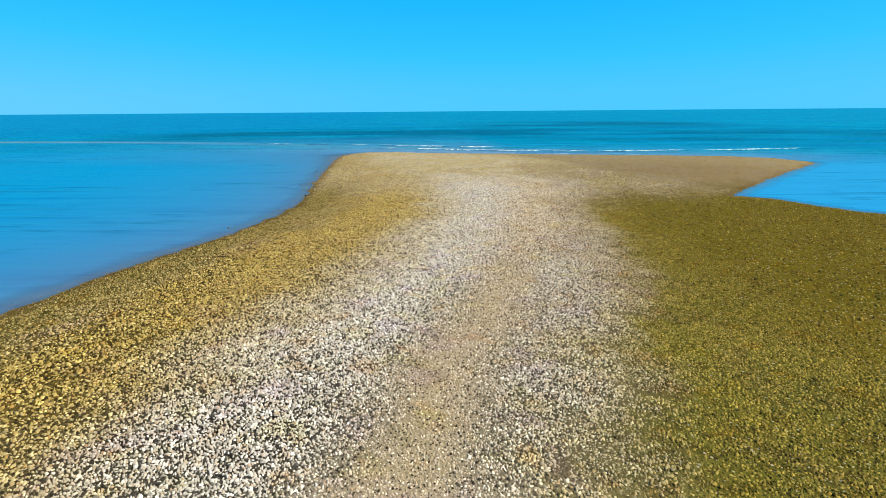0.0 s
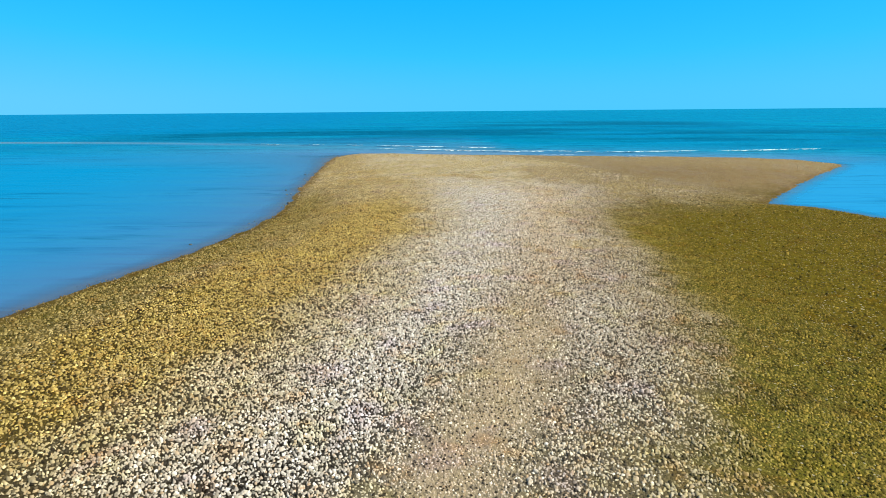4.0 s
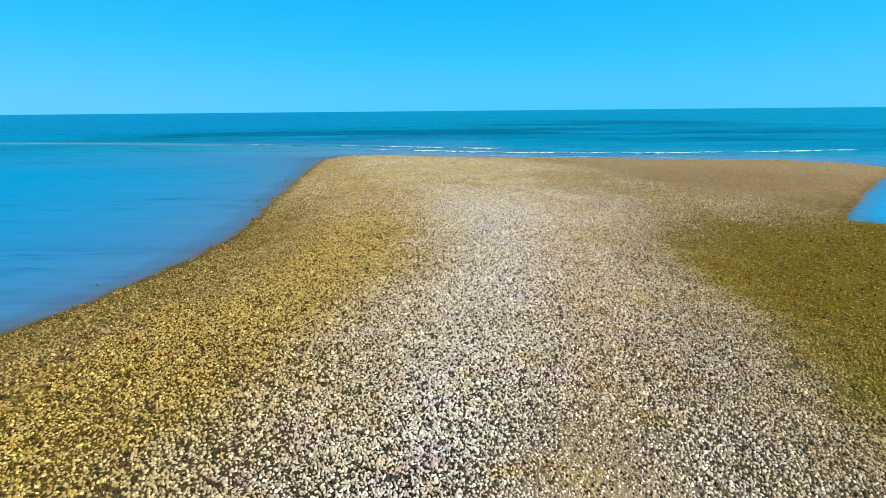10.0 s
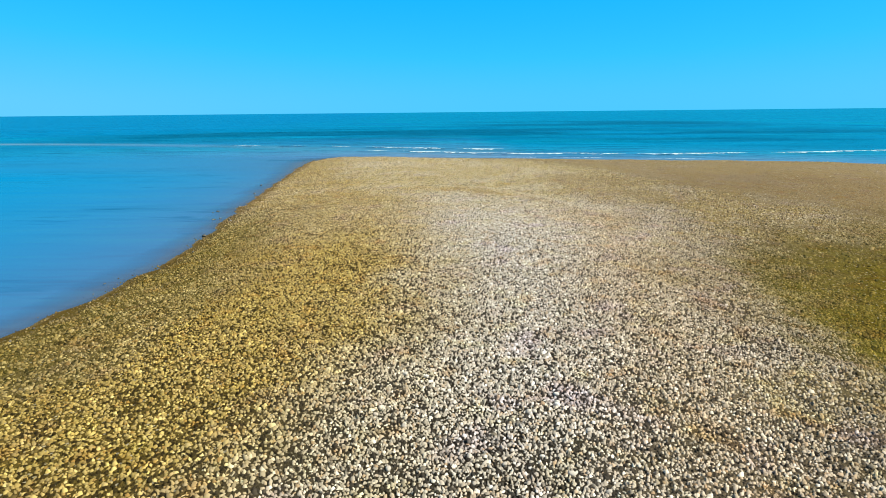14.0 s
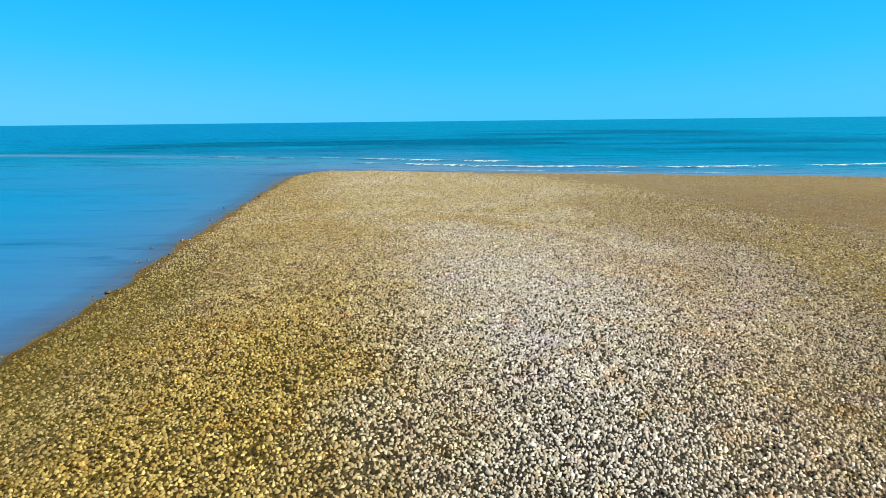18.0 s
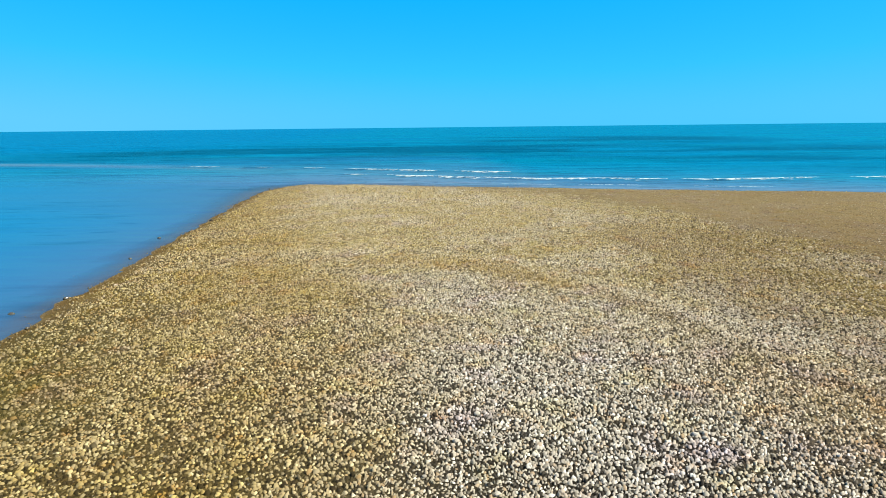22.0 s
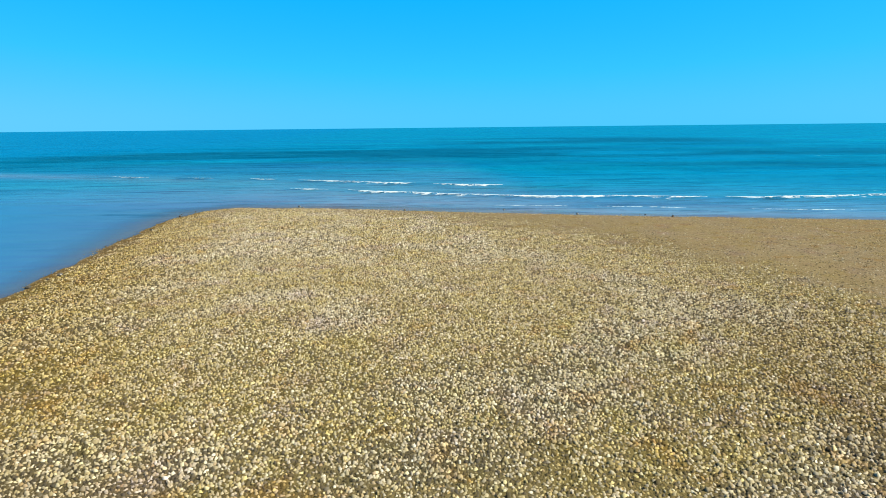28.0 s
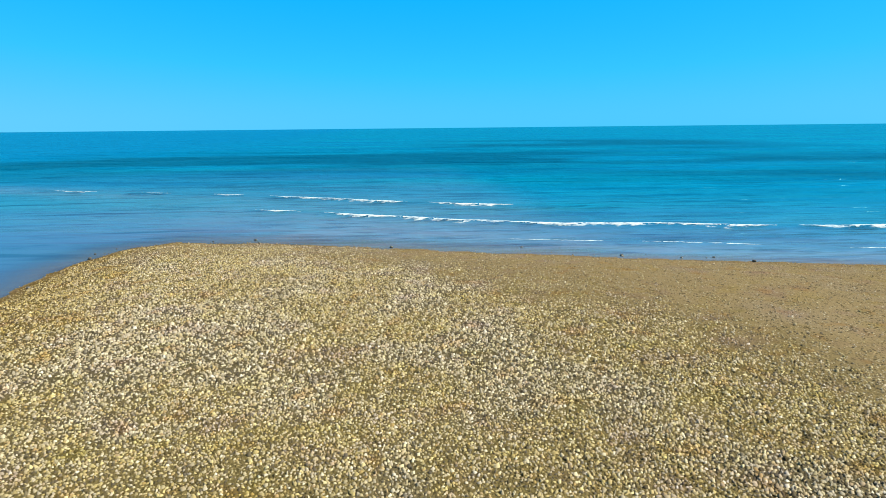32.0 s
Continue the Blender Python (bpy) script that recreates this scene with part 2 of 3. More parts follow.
def ground_material():
    m, nt, b = nodes_of("shingle_bed")
    v = voronoi(nt, 17.0)
    grit = voronoi(nt, 48.0)
    sep = nt.nodes.new("ShaderNodeSeparateColor")
    nt.links.new(v.outputs["Color"], sep.inputs[0])
    stone = ramp(nt, sep.outputs[0], STONES)
    sand = mixed(nt, noise_tex(nt, 60, 3), (0.19, 0.165, 0.125), (0.31, 0.275, 0.215))
    mud = mixed(nt, noise_tex(nt, 14, 5, rough=0.7), (0.15, 0.132, 0.10), (0.29, 0.25, 0.18))
    stone = mixed(nt, calc(nt, "MULTIPLY_ADD", noise_tex(nt, 2.2, 3), 1.6, -0.45), stone, sand)
    # shade of the gaps painted into the bed colour, near black under the pebbles
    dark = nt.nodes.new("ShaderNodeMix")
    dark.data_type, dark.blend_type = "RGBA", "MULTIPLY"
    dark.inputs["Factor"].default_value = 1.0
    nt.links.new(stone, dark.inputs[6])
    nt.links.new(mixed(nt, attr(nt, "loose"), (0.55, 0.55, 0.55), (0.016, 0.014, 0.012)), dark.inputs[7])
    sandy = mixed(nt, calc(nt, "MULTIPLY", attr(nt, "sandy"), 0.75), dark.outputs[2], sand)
    sandy = mixed(nt, calc(nt, "MULTIPLY", attr(nt, "dun"), 0.28), sandy, sand)
    filled = calc(nt, "MULTIPLY_ADD", attr(nt, "muddy"), 0.56, 0.34)
    sandy = mixed(nt, calc(nt, "MULTIPLY", attr(nt, "olive"), filled), sandy, mud)
    sandy = mixed(nt, calc(nt, "MULTIPLY", attr(nt, "algae"), filled), sandy, mud)
    grit_sand = mixed(nt, noise_tex(nt, 25, 5, rough=0.75), (0.095, 0.072, 0.050), (0.185, 0.145, 0.105))
    sandy = mixed(nt, calc(nt, "MULTIPLY", attr(nt, "fine"), 0.92), sandy, grit_sand)
    silt = mixed(nt, noise_tex(nt, 3, 3), (0.12, 0.095, 0.055), (0.19, 0.15, 0.09))
    colour = zone_tint(nt, sandy)
    # small dark and pale stones sunk in the mud and sand
    soft = calc(nt, "MAXIMUM", attr(nt, "algae"), calc(nt, "MAXIMUM", attr(nt, "olive"), attr(nt, "fine")))
    for size, low, tone in ((15.0, 0.2, (0.016, 0.014, 0.007)), (26.0, 0.28, (0.022, 0.019, 0.010)), (21.0, 0.1, (0.20, 0.175, 0.12))):
        speck = voronoi(nt, size)
        pick = nt.nodes.new("ShaderNodeSeparateColor")
        nt.links.new(speck.outputs["Color"], pick.inputs[0])
        inside = calc(nt, "LESS_THAN", speck.outputs["Distance"], calc(nt, "MULTIPLY_ADD", pick.outputs[1], 0.35, 0.2))
        chosen = calc(nt, "MULTIPLY", inside, calc(nt, "LESS_THAN", pick.outputs[0], low))
        colour = mixed(nt, calc(nt, "MULTIPLY", chosen, calc(nt, "MULTIPLY", soft, 0.85)), colour, tone)
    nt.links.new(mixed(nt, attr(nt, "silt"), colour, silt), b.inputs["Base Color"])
    b.inputs["Specular IOR Level"].default_value = 0.0
    rough = calc(nt, "MULTIPLY_ADD", attr(nt, "wet"), -0.55, 0.9)
    nt.links.new(rough, b.inputs["Roughness"])
    bump = nt.nodes.new("ShaderNodeBump")
    bump.inputs["Distance"].default_value = 0.03
    nt.links.new(calc(nt, "MULTIPLY_ADD", calc(nt, "MAXIMUM", attr(nt, "silt"), calc(nt, "MULTIPLY", attr(nt, "fine"), 0.55)), -0.85, 0.9), bump.inputs["Strength"])
    h = calc(nt, "ADD", calc(nt, "MULTIPLY", v.outputs["Distance"], -1.0), calc(nt, "MULTIPLY", grit.outputs["Distance"], -0.4))
    nt.links.new(h, bump.inputs["Height"])
    nt.links.new(bump.outputs[0], b.inputs["Normal"])
    return m


def pebble_material():
    m, nt, b = nodes_of("pebble")
    geo = nt.nodes.new("ShaderNodeNewGeometry")
    stone = ramp(nt, geo.outputs["Random Per Island"], STONES)
    stone = mixed(nt, calc(nt, "MULTIPLY", noise_tex(nt, 45, 3), 0.14), stone, (0.26, 0.23, 0.19))
    # each stone carries its own share of the stain
    own = calc(nt, "FRACT", calc(nt, "MULTIPLY", geo.outputs["Random Per Island"], 37.3))
    nt.links.new(zone_tint(nt, stone, own), b.inputs["Base Color"])
    b.inputs["Specular IOR Level"].default_value = 0.03
    nt.links.new(calc(nt, "MULTIPLY_ADD", attr(nt, "wet"), -0.5, 0.75), b.inputs["Roughness"])
    return m


def water_material():
    m, nt, b = nodes_of("sea_water")
    calm = attr(nt, "calm")
    broad = calc(nt, "MULTIPLY_ADD", noise_tex(nt, 0.02, 3, (1, 4, 1)), 2.4, -0.7)
    deep = mixed(nt, broad, (0.0, 0.087, 0.190), (0.0, 0.130, 0.195))
    deep = mixed(nt, attr(nt, "offing"), deep, (0.0, 0.098, 0.205))
    deep = mixed(nt, attr(nt, "weed"), deep, (0.0, 0.047, 0.080))
    shoal = mixed(nt, noise_tex(nt, 0.25, 3, (1, 3, 1)), (0.06, 0.155, 0.215), (0.17, 0.148, 0.172))
    colour = mixed(nt, calc(nt, "POWER", attr(nt, "shallow"), 1.2), deep, shoal)
    colour = mixed(nt, calm, colour, mixed(nt, calc(nt, "POWER", attr(nt, "shallow"), 0.85), (0.0, 0.098, 0.210), (0.044, 0.063, 0.098)))
    colour = mixed(nt, attr(nt, "pool"), colour, (0.012, 0.128, 0.262))
    # dark wave faces painted into the water colour as wind-ruffled streaks
    patchy = calc(nt, "MINIMUM", calc(nt, "MAXIMUM", calc(nt, "MULTIPLY_ADD", noise_tex(nt, 0.05, 3, (1, 2, 1)), 6.0, -2.6), 0.12), 1.0)
    rough_water = calc(nt, "MAXIMUM", patchy, calc(nt, "SUBTRACT", 1.0, calm))
    for scale, stretch, gain, shade in ((0.8, (0.4, 2.2, 1), 9.0, 0.62), (0.3, (0.3, 2.6, 1), 8.0, 0.56), (0.12, (0.3, 1.9, 1), 7.0, 0.74)):
        face_shade = calc(nt, "MULTIPLY", calc(nt, "MULTIPLY_ADD", noise_tex(nt, scale, 3, stretch, 0.6), gain, -gain * 0.55), rough_water)
        n = nt.nodes.new("ShaderNodeMix")
        n.data_type, n.blend_type = "RGBA", "MULTIPLY"
        nt.links.new(calc(nt, "MINIMUM", calc(nt, "MAXIMUM", face_shade, 0.0), 1.0), n.inputs["Factor"])
        nt.links.new(colour, n.inputs[6])
        n.inputs[7].default_value = (shade, shade * 0.96, shade * 1.02, 1)
        colour = n.outputs[2]
    nt.nodes.remove(b)
    out = nt.nodes["Material Output"]
    depths = nt.nodes.new("ShaderNodeBsdfDiffuse")
    nt.links.new(colour, depths.inputs["Color"])
    gloss = nt.nodes.new("ShaderNodeBsdfGlossy")
    gloss.inputs["Roughness"].default_value = 0.12
    gloss.inputs["Color"].default_value = (0.3, 0.92, 1.0, 1)
    skin = nt.nodes.new("ShaderNodeMixShader")
    nt.links.new(calc(nt, "MULTIPLY_ADD", calm, 0.0, 0.29), skin.inputs[0])
    nt.links.new(depths.outputs[0], skin.inputs[1])
    nt.links.new(gloss.outputs[0], skin.inputs[2])
    clear = nt.nodes.new("ShaderNodeBsdfTransparent")
    whole = nt.nodes.new("ShaderNodeMixShader")
    nt.links.new(attr(nt, "body"), whole.inputs[0])
    nt.links.new(clear.outputs[0], whole.inputs[1])
    nt.links.new(skin.outputs[0], whole.inputs[2])
    nt.links.new(whole.outputs[0], out.inputs["Surface"])
    near = noise_tex(nt, 0.8, 4, (0.22, 1.5, 1))
    fine = noise_tex(nt, 5.0, 3, (0.5, 1.3, 1))
    swell = noise_tex(nt, 0.2, 4, (0.3, 1.4, 1))
    h = calc(nt, "ADD", calc(nt, "MULTIPLY", near, 0.3), calc(nt, "ADD", calc(nt, "MULTIPLY", fine, 0.015), calc(nt, "MULTIPLY", swell, 1.9)))
    bump = nt.nodes.new("ShaderNodeBump")
    bump.inputs["Distance"].default_value = 1.0
    nt.links.new(calc(nt, "MULTIPLY_ADD", calm, -0.8, 0.9), bump.inputs["Strength"])
    nt.links.new(h, bump.inputs["Height"])
    nt.links.new(bump.outputs[0], gloss.inputs["Normal"])
    nt.links.new(bump.outputs[0], depths.inputs["Normal"])
    return m


def foam_material():
    m, nt, b = nodes_of("sea_foam")
    nt.links.new(mixed(nt, noise_tex(nt, 6, 4), (0.30, 0.37, 0.40), (0.62, 0.65, 0.66)), b.inputs["Base Color"])
    b.inputs["Roughness"].default_value = 0.7
    # dense at the breaking lip, thinning to lace behind it
    lace = calc(nt, "MULTIPLY_ADD", noise_tex(nt, 2.6, 5, (0.6, 1.6, 1), 0.65), 3.4, -0.75)
    body = calc(nt, "SUBTRACT", lace, calc(nt, "MULTIPLY", attr(nt, "fade"), 1.25))
    nt.links.new(calc(nt, "MINIMUM", calc(nt, "MAXIMUM", body, 0.0), 0.88), b.inputs["Alpha"])
    return m


# ---------------------------------------------------------------- ground and sea
def sandiness(y):
    """How far the track's stones lie in open sand: near the root more than further out."""
    return 1 - 0.65 * ease(13.5, 18, y)


def muddiness(x, y, d, algae):
    """How far mud fills the gaps of the stones and coats them: along the lagoon and out on the flat."""
    rag = 3.0 * (fractal(x * 0.7, y * 0.7, 141) - 0.5)
    shore = (1 - ease(1.0, 5.0, d + rag)) * (1 - ease(-5, -2, x)) * (1 - ease(30, 44, y))
    return np.clip(np.maximum(shore, ease(4.5, 9, x + rag) * algae), 0, 1)


def wetness(d, z):
    return np.clip(1 - ease(0.0, 0.10, z), 0, 1)


def ground_fields(x, y, z):
    d, algae, olive, track, dun = zones(x, y)
    return {"slate": slate_share(x, y), "algae": algae, "olive": olive, "track": track, "dun": dun * (1 - 0.3 * fine_strip(x, y, d)), "wet": wetness(d, z) * ease(-0.7, 0.0, d), "silt": 1 - ease(-0.5, 0.1, d), "fine": fine_strip(x, y, d), "muddy": muddiness(x, y, d, algae),
            "sandy": sandiness(y) * track,
            # where the bed takes the painted shade between pebbles
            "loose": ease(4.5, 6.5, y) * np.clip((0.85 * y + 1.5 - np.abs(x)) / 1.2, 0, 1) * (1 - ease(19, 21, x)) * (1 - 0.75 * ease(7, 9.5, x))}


far = [(-4800, -1200, 600), (-1200, -300, 150), (-300, -150, 15)]
xs = steps(far + [(-150, -14, 2.0), (-14, 36, 0.3), (36, 60, 1.0), (60, 200, 8), (200, 1000, 100), (1000, 4800, 600)])
ys = steps([(-4800, -300, 900), (-300, -60, 30), (-60, 2, 2.0), (2, 72, 0.3), (72, 130, 1.0), (130, 400, 15), (400, 1200, 80), (1200, 4800, 600)])
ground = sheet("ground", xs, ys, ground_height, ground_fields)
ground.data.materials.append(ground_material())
tagged(ground, "olive and dun shingle spit running out into the sea", "ground", kind="structure")

# breaking crests: distance off the land along x, from where to where, height
CRESTS = [(([-34, -29, -11, 0, 6, 14], [93.4, 91.7, 86.4, 81.0, 79.4, 78.0]), 0.13),
          (([-12, -9.4, -5, 1.3, 7.4, 16.5, 23, 35, 48], [80.4, 79.0, 77.0, 74.2, 72.3, 70.6, 70.2, 70.8, 73.0]), 0.13),
          (([-2, 6, 10, 14, 20, 30], [69.8, 68.6, 67.6, 66.6, 65.4, 63.6]), 0.03)]


def sea_height(x, y):
    z = np.zeros_like(x)
    d = np.maximum(-shore_distance(x, y), 0)
    for (cx, cy), tall in CRESTS:
        off = y - np.interp(x, cx, cy) - 0.5 * (fractal(x * 0.3, y * 0 + 5, 51) - 0.5)
        span = ease(cx[0], cx[0] + 4, x) * (1 - ease(cx[-1] - 5, cx[-1], x))
        z += tall * span * np.where(off < 0, np.exp(-(off / 0.35) ** 2), np.exp(-(off / 1.1) ** 2)) * (0.6 + 0.8 * fractal(x * 0.2, y * 0, 61))
    open_sea = ease(2, 14, y - np.interp(x, *BAR)) * (1 - ease(180, 300, y)) * ease(2, 10, d)
    z += open_sea * 0.34 * (fractal(x * 0.06 + y * 0.02, y * 0.33, 71) - 0.5)
    return z


def sea_fields(x, y, z):
    bed = ground_height(x, y)
    depth = np.maximum(z - bed, 0)
    beyond = y - np.interp(x, *BAR)
    beyond = beyond + 9 * (fractal(x * 0.12, y * 0.12, 121) - 0.5)
    calm = np.where(x < -6, 1 - ease(-12, 4, beyond), 0) * (1 - np.maximum(ease(-13, -4, x), 0.85 * ease(66, 80, y)) * ease(60, 74, y))
    calm = np.maximum(calm, ease(14, 18, x) * (1 - ease(52, 68, y)))
    # broad, broken bands of darker water colour
    weed = np.exp(-((y - np.interp(x, [-60, -45, 6, 41, 60], [126, 138, 146, 118, 104])) / 29) ** 2)
    weed = np.maximum(weed, np.exp(-((y - 208) / 40) ** 2) * ease(-10, 20, x) * (1 - ease(60, 110, x)))
    weed *= ease(-85, -35, x)
    weed *= 1.8 * ease(0.22, 0.68, fractal(x * 0.03, y * 0.09, 81))
    return {"calm": calm, "pool": ease(14, 20, x) * (1 - ease(50, 60, y)), "weed": np.clip(weed, 0, 1), "shallow": np.maximum(np.exp(-depth / (0.30 + 0.06 * ease(58, 68, y + 0.3 * x))) * (1 - 0.6 * ease(14, 18, x) * (1 - ease(52, 62, y))) - 0.06, 0) / 0.94, "offing": (1 - ease(-60, 10, x + 0.1 * y)) * ease(90, 160, y), "body": np.clip(0.5 + depth * 7, 0, 1)}


sxs = steps(far + [(-150, -40, 2.0), (-40, 60, 0.7), (60, 200, 8), (200, 1000, 100), (1000, 4800, 600)])
sys_ = steps([(-4800, -300, 900), (-300, -60, 30), (-60, 8, 2.0), (8, 64, 0.5), (64, 96, 0.18), (96, 180, 1.0), (180, 400, 10), (400, 1200, 80), (1200, 4800, 600)])
sea = sheet("water", sxs, sys_, sea_height, sea_fields)
sea.data.materials.append(water_material())
tagged(sea, "blue sea and calm lagoon round the shingle spit", "water", kind="structure")


# ---------------------------------------------------------------- foam
FOAM = foam_material()


def foam_line(crest, x0, x1, width, label, seed, lace=0.56):
    """A ragged strip of white water on the landward face of a crest."""
    (cx, cy), tall = CRESTS[crest]
    xs = np.arange(x0, x1, 0.05)
    ks = np.linspace(0, 1, 10)
    gx, gk = np.meshgrid(xs, ks)
    gx, gk = gx.ravel(), gk.ravel()
    w = width * (0.35 + 1.1 * fractal(gx * 0.6, gx * 0, seed)) * np.clip(np.minimum(gx - x0, x1 - gx) / 1.2, 0.12, 1)
    gy = np.interp(gx, cx, cy) + 0.5 * (fractal(gx * 0.3, gx * 0 + 5, 51) - 0.5) + 0.12 - gk * w
    gz = np.maximum(sea_height(gx, gy), 0) + 0.012 + 0.03 * fractal(gx * 5, gy * 5, seed + 3) * (1 - gk)
    keep = fractal(gx * 2.6, gy * 7, seed + 7) > lace * (0.3 + 0.5 * gk)
    nx = len(xs)
    faces = [(i, i + 1, i + nx + 1, i + nx) for j in range(len(ks) - 1) for i in range(j * nx, j * nx + nx - 1)
             if keep[i] and keep[i + 1] and keep[i + nx]]
    used = sorted({v for f in faces for v in f})
    place = {v: k for k, v in enumerate(used)}
    me = bpy.data.meshes.new("foam_line")
    me.from_pydata([(gx[v], gy[v], gz[v]) for v in used], [], [[place[v] for v in f] for f in faces])
    me.polygons.foreach_set("use_smooth", np.ones(len(me.polygons), bool))
    me.attributes.new("fade", "FLOAT", "POINT").data.foreach_set("value", np.array([gk[v] for v in used], np.float32))
    me.materials.append(FOAM)
    return tagged(new("foam_line", me), label, "foam", "breaking waves", "stuff")


for crest, x0, x1, width, seed in ((0, -29, -25, 0.3, 5), (0, -21, -18.5, 0.25, 95), (0, -15, -12.5, 0.3, 105), (0, -10.5, -0.5, 0.5, 15), (0, 0.8, 6, 0.5, 25), (1, -9.6, -6.6, 0.3, 35),
                                   (1, -5.2, 17, 0.5, 45), (1, 18, 29, 0.4, 55), (1, 31, 44, 0.45, 65), (2, 4, 8, 0.1, 75), (2, 9.5, 14, 0.12, 85), (2, 17, 22, 0.1, 125)):
    foam_line(crest, x0, x1, 1.25 * width, "thin line of white foam on a small breaking wave", seed, 0.8 if crest == 2 else 0.6)

# ---------------------------------------------------------------- shingle
PEBBLE = pebble_material()


def pebble_field(name, cell, box, size, seed, weight, spread=0.25):
    """Loose stones bedded in the ground, each an uneven faceted lump of its own."""
    rng = np.random.default_rng(seed)
    gx, gy = np.meshgrid(np.arange(box[0], box[1], cell), np.arange(box[2], box[3], cell))
    gx[1::2] += cell / 2
    count = gx.size
    x, y = gx.ravel() + rng.uniform(-0.4, 0.4, count) * cell, gy.ravel() + rng.uniform(-0.4, 0.4, count) * cell
    keep = rng.random(count) < weight(x, y)
    x, y = x[keep], y[keep]
    z = ground_height(x, y)
    n = len(x)
    d, algae, olive, track, dun = zones(x, y)
    r = size * np.exp(rng.normal(0, spread, n)) * (1 - 0.35 * sandiness(y) * track) * (1 - 0.15 * algae) * (1 - 0.12 * dun) * (1 - 0.08 * olive)
    fine = fine_strip(x, y, d)
    r *= 1 - 0.25 * fine
    sunk = np.clip(olive + dun + algae, 0, 1)
    turn, oval = rng.uniform(0, 6.283, n), rng.uniform(0.62, 1.0, n)
    z = z + r * (rng.uniform(-0.1, 0.5, n) - 0.12 * sunk * (1 - 0.6 * dun))
    tall = r * rng.uniform(0.6, 1.4, n) * (1 - 0.15 * sunk)
    ring = np.pi / 4 + np.arange(4) * np.pi / 2
    a = ring[None] + rng.normal(0, 0.24, (n, 4))
    rad = r[:, None] * rng.uniform(0.85, 1.45, (n, 4))
    bx, by = rad * np.cos(a), rad * np.sin(a) * oval[:, None]
    bz = r[:, None] * rng.uniform(-0.6, 0.05, (n, 4))
    tx = r[:, None] * np.stack([rng.uniform(0.35, 0.75, n), rng.uniform(-0.75, -0.35, n)], 1)
    ty = r[:, None] * rng.uniform(-0.3, 0.3, (n, 2)) * oval[:, None]
    tz = tall[:, None] * rng.uniform(0.65, 1.1, (n, 2))
    lx, ly, lz = np.hstack([bx, tx]), np.hstack([by, ty]), np.hstack([bz, tz])
    c, s = np.cos(turn)[:, None], np.sin(turn)[:, None]
    co = np.stack([x[:, None] + c * lx - s * ly, y[:, None] + s * lx + c * ly, z[:, None] + lz], 2).reshape(-1, 3)
    tri = np.array([(3, 0, 4), (0, 1, 5), (0, 5, 4), (1, 2, 5), (2, 3, 4), (2, 4, 5)])
    faces = (np.arange(n)[:, None, None] * 6 + tri[None]).reshape(-1, 3)
    me = bpy.data.meshes.new(name)
    me.vertices.add(len(co)), me.loops.add(faces.size), me.polygons.add(len(faces))
    me.vertices.foreach_set("co", co.ravel())
    me.loops.foreach_set("vertex_index", faces.ravel())
    me.polygons.foreach_set("loop_start", np.arange(0, faces.size, 3))
    me.update(calc_edges=True)
    for key, v in {"slate": slate_share(x, y), "muddy": muddiness(x, y, d, algae), "fine": fine, "algae": algae, "olive": olive, "track": track, "dun": dun, "wet": wetness(d, z)}.items():
        me.attributes.new(key, "FLOAT", "POINT").data.foreach_set("value", np.repeat(v, 6).astype(np.float32))
    me.materials.append(PEBBLE)
    return new(name, me)


def shingle_weight(x, y):
    d, algae, olive, track, dun = zones(x, y)
    bare = ease(0.5, 0.72, fractal(x * 0.9, y * 0.9, 91))
    w = 1.0 - 0.25 * sandiness(y) * track - (0.08 + 0.25 * bare) * algae - 0.15 * bare * dun - (0.02 + 0.15 * bare + 0.45 * (1 - ease(1.0, 4.5, d))) * olive
    w = np.maximum(w, 0) * (1 - 0.78 * fine_strip(x, y, d))
    return w * (0.14 * ease(-0.9, 0, d) + 0.86 * ease(-0.35, 0.7, d))


def in_sight(x, y):
    return (y > 5) & (np.abs(x) < 0.85 * y + 1.5)


def pale(x, y):
    d, algae, olive, track, dun = zones(x, y)
    return (1 - algae) * (1 - olive) * (1 - ease(0.3, 0.9, dun))


def crest_weight(x, y):
    return shingle_weight(x, y) * (1 - ease(7, 9.5, x)) * (pale(x, y) > 0.5) * in_sight(x, y)


def side_weight(x, y):
    return shingle_weight(x, y) * (1 - ease(7, 9.5, x)) * (pale(x, y) <= 0.5) * in_sight(x, y)


def near_weight(x, y):
    return side_weight(x, y) * ease(-7.5, -5.5, x) * (1 - ease(53, 56, y))


def outer_weight(x, y):
    return side_weight(x, y) * (1 - ease(-7.5, -5.5, x) * (1 - ease(53, 56, y)))


def root_weight(x, y):
    return shingle_weight(x, y) * ~in_sight(x, y)


def beach_weight(x, y):
    return shingle_weight(x, y) * ease(7, 9.5, x)


def flat_weight(x, y):
    return beach_weight(x, y) * np.where((x < 20) & (y > 31), 0, 1)


crest = pebble_field("crest_shingle", 0.0390, (-8, 9.5, 5.0, 50), 0.0225, 7, crest_weight, 0.17)
tagged(crest, "pale grey and cream shingle along the crest of the spit", "shingle", kind="stuff")
shingle = pebble_field("shingle", 0.0475, (-7.5, 9.5, 5.0, 56), 0.0266, 37, near_weight, 0.17)
tagged(shingle, "olive, ochre and brown shingle of the spit's flanks", "shingle", kind="stuff")
outer = pebble_field("edge_shingle", 0.062, (-12.5, 9.5, 5.0, 69.5), 0.032, 57, outer_weight, 0.2)
tagged(outer, "olive and brown shingle near the waterline and tip", "shingle", kind="stuff")
root = pebble_field("root_shingle", 0.15, (-17, 9.5, -14, 16), 0.062, 47, root_weight)
tagged(root, "grey and olive shingle at the root of the spit", "shingle", kind="stuff")
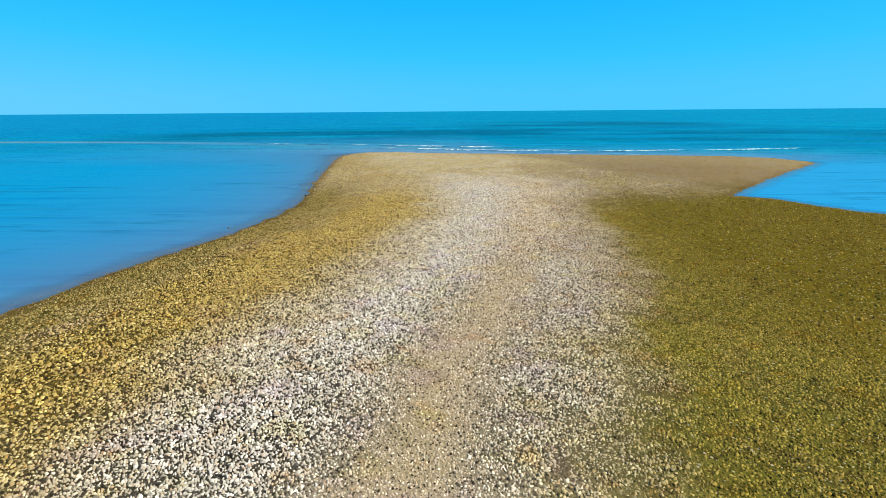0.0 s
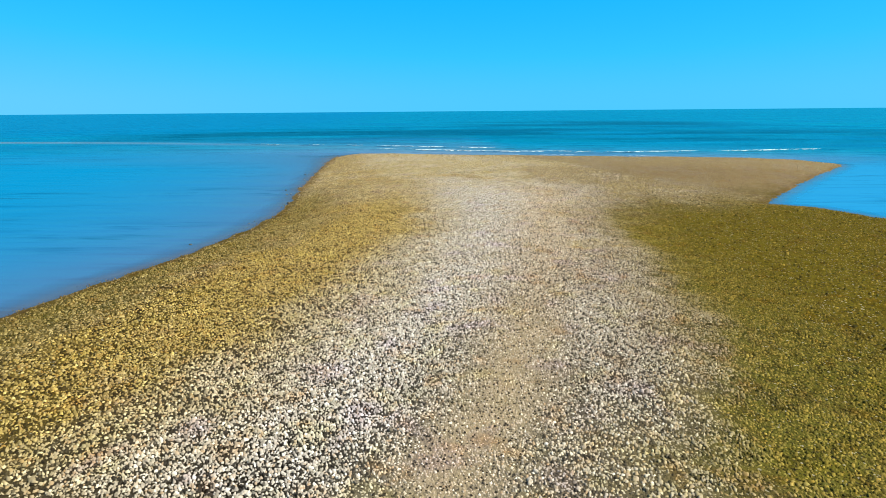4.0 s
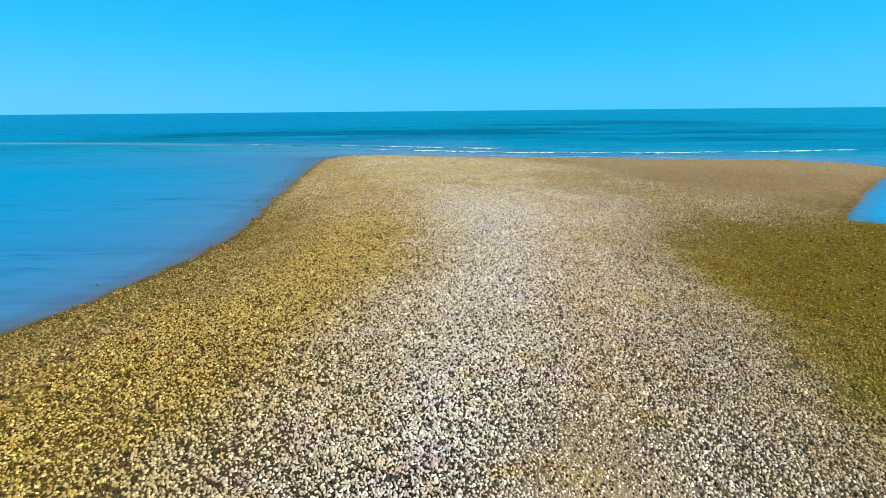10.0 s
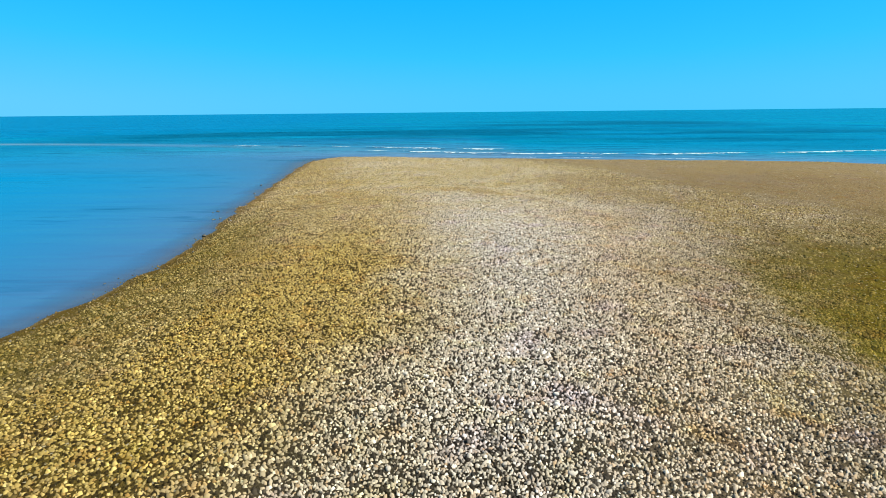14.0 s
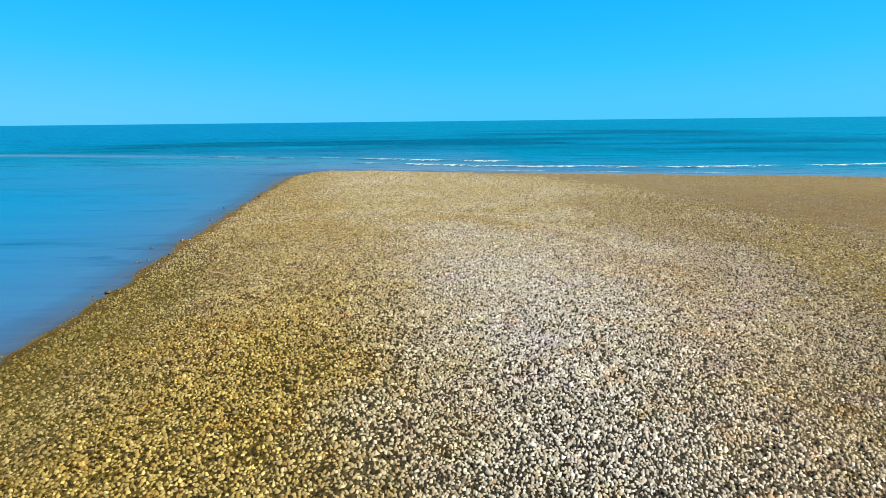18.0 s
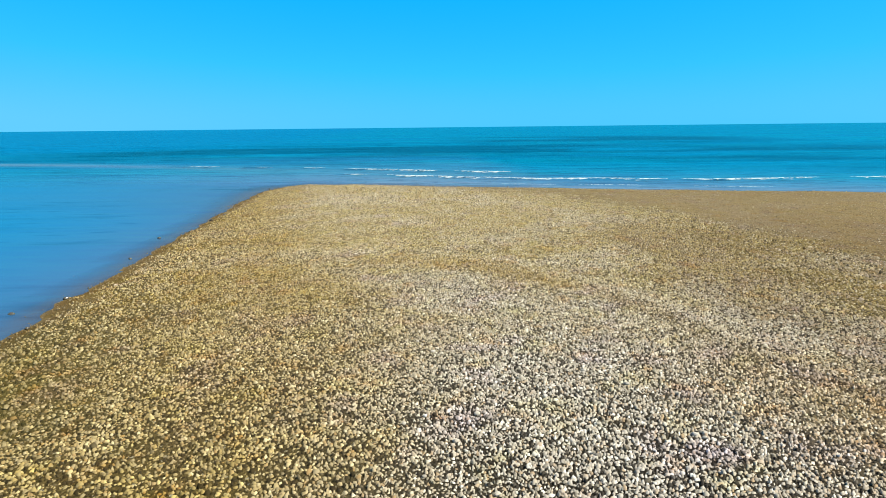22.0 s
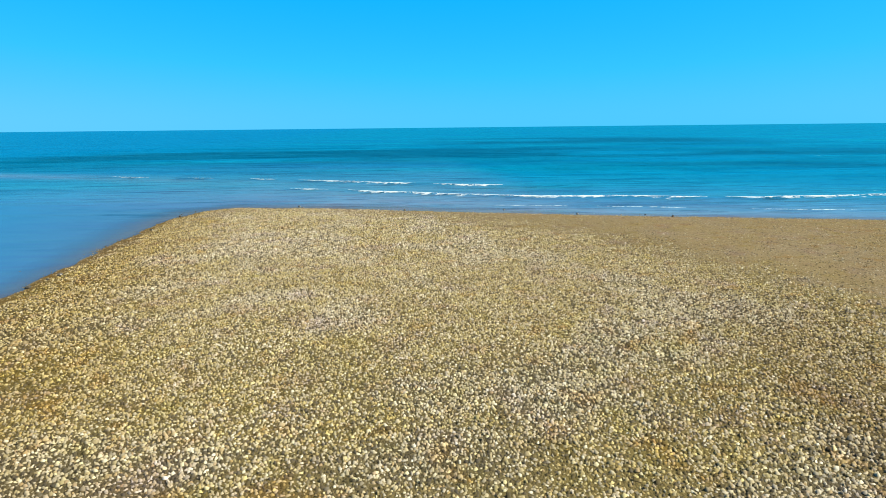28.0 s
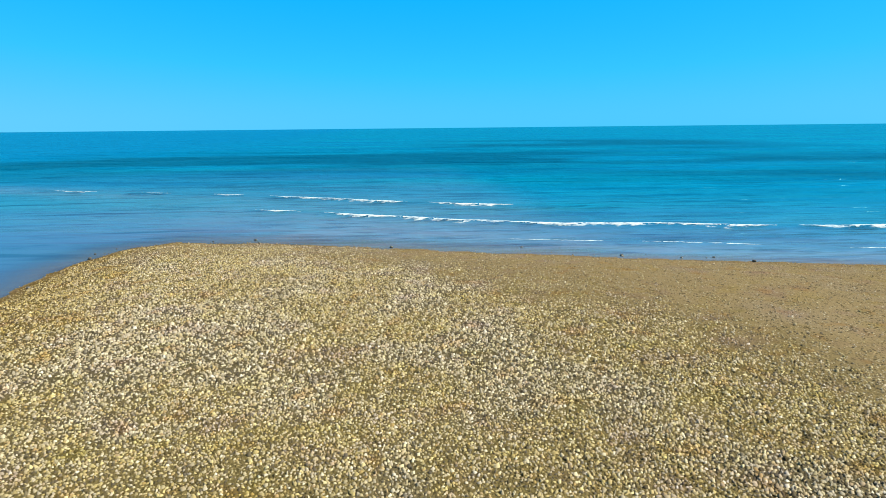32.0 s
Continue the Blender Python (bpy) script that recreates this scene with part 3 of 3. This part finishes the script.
beach = pebble_field("beach_stones", 0.07, (7, 20, 31, 67), 0.028, 27, beach_weight)
tagged(beach, "dun and cream shingle of the seaward beach", "shingle", kind="stuff")
flats = pebble_field("flat_stones", 0.15, (7, 34.5, 7, 62), 0.036, 17, flat_weight)
tagged(flats, "scattered stones on the weedy flat beside the pool", "shingle", kind="stuff")


# ---------------------------------------------------------------- single stones that stand out of the shingle
def stone_mesh(rng, material):
    """A rounded, flattened cobble: a jittered icosphere."""
    bm = bmesh.new()
    bmesh.ops.create_icosphere(bm, subdivisions=2, radius=1.0)
    for v in bm.verts:
        v.co *= rng.uniform(0.9, 1.06)
        v.co.z *= 0.62
        v.co.y *= 0.78
    me = bpy.data.meshes.new("stone")
    bm.to_mesh(me)
    bm.free()
    me.materials.append(material)
    return me


def loose_material():
    m, nt, b = nodes_of("loose_stone")
    rnd = nt.nodes.new("ShaderNodeObjectInfo").outputs["Random"]
    stone = ramp(nt, rnd, STONES)
    stone = mixed(nt, calc(nt, "MULTIPLY", noise_tex(nt, 60, 4), 0.6), stone, (0.30, 0.25, 0.18))
    nt.links.new(stone, b.inputs["Base Color"])
    b.inputs["Roughness"].default_value = 0.8
    b.inputs["Specular IOR Level"].default_value = 0.03
    return m


LOOSE = loose_material()
rng = random.Random(5)
KINDS = [stone_mesh(rng, LOOSE) for _ in range(8)]
WET, wet_nt, wet_b = nodes_of("wet_stone")
wet_nt.links.new(mixed(wet_nt, noise_tex(wet_nt, 40, 4), (0.02, 0.018, 0.014), (0.09, 0.075, 0.05)), wet_b.inputs["Base Color"])
wet_b.inputs["Roughness"].default_value = 0.35
DARK_KINDS = [stone_mesh(rng, WET) for _ in range(4)]
made = 0
while made < 300:
    # the crest that the camera flies over, from the near shingle to the tip
    y = rng.uniform(5.5, 40)
    x = rng.gauss(0.8, 2.4)
    _, weedy, stained, sandy, brown = (float(v[0]) for v in zones(np.array([x]), np.array([y])))
    if weedy > 0.1 or stained > 0.4 or brown > 0.5 or sandy > 0.5:
        continue
    z = float(ground_height(np.array([x]), np.array([y]))[0])
    size = rng.uniform(0.03, 0.045)
    ob = new("stone", KINDS[made % 8])
    ob.parent = ground
    ob.matrix_basis = Matrix.LocRotScale((x, y, z + 0.35 * size), Euler((rng.uniform(-0.3, 0.3), rng.uniform(-0.3, 0.3), rng.uniform(0, 6.28))), (size, size, size))
    made += 1

# dark wet stones along the waterline
made = 0
while made < 55:
    x, y = rng.uniform(-13, 14), rng.uniform(24, 70)
    d = float(shore_distance(np.array([x]), np.array([y]))[0])
    if not -1.4 < d < 0.5 or (y > 60 and rng.random() < 0.4):
        continue
    z = float(ground_height(np.array([x]), np.array([y]))[0])
    size = rng.uniform(0.03, 0.09)
    ob = new("shore_stone", DARK_KINDS[made % 4])
    ob.parent = ground
    ob.matrix_basis = Matrix.LocRotScale((x, y, z + 0.4 * size), Euler((rng.uniform(-0.3, 0.3), rng.uniform(-0.3, 0.3), rng.uniform(0, 6.28))), (size, size, size))
    made += 1
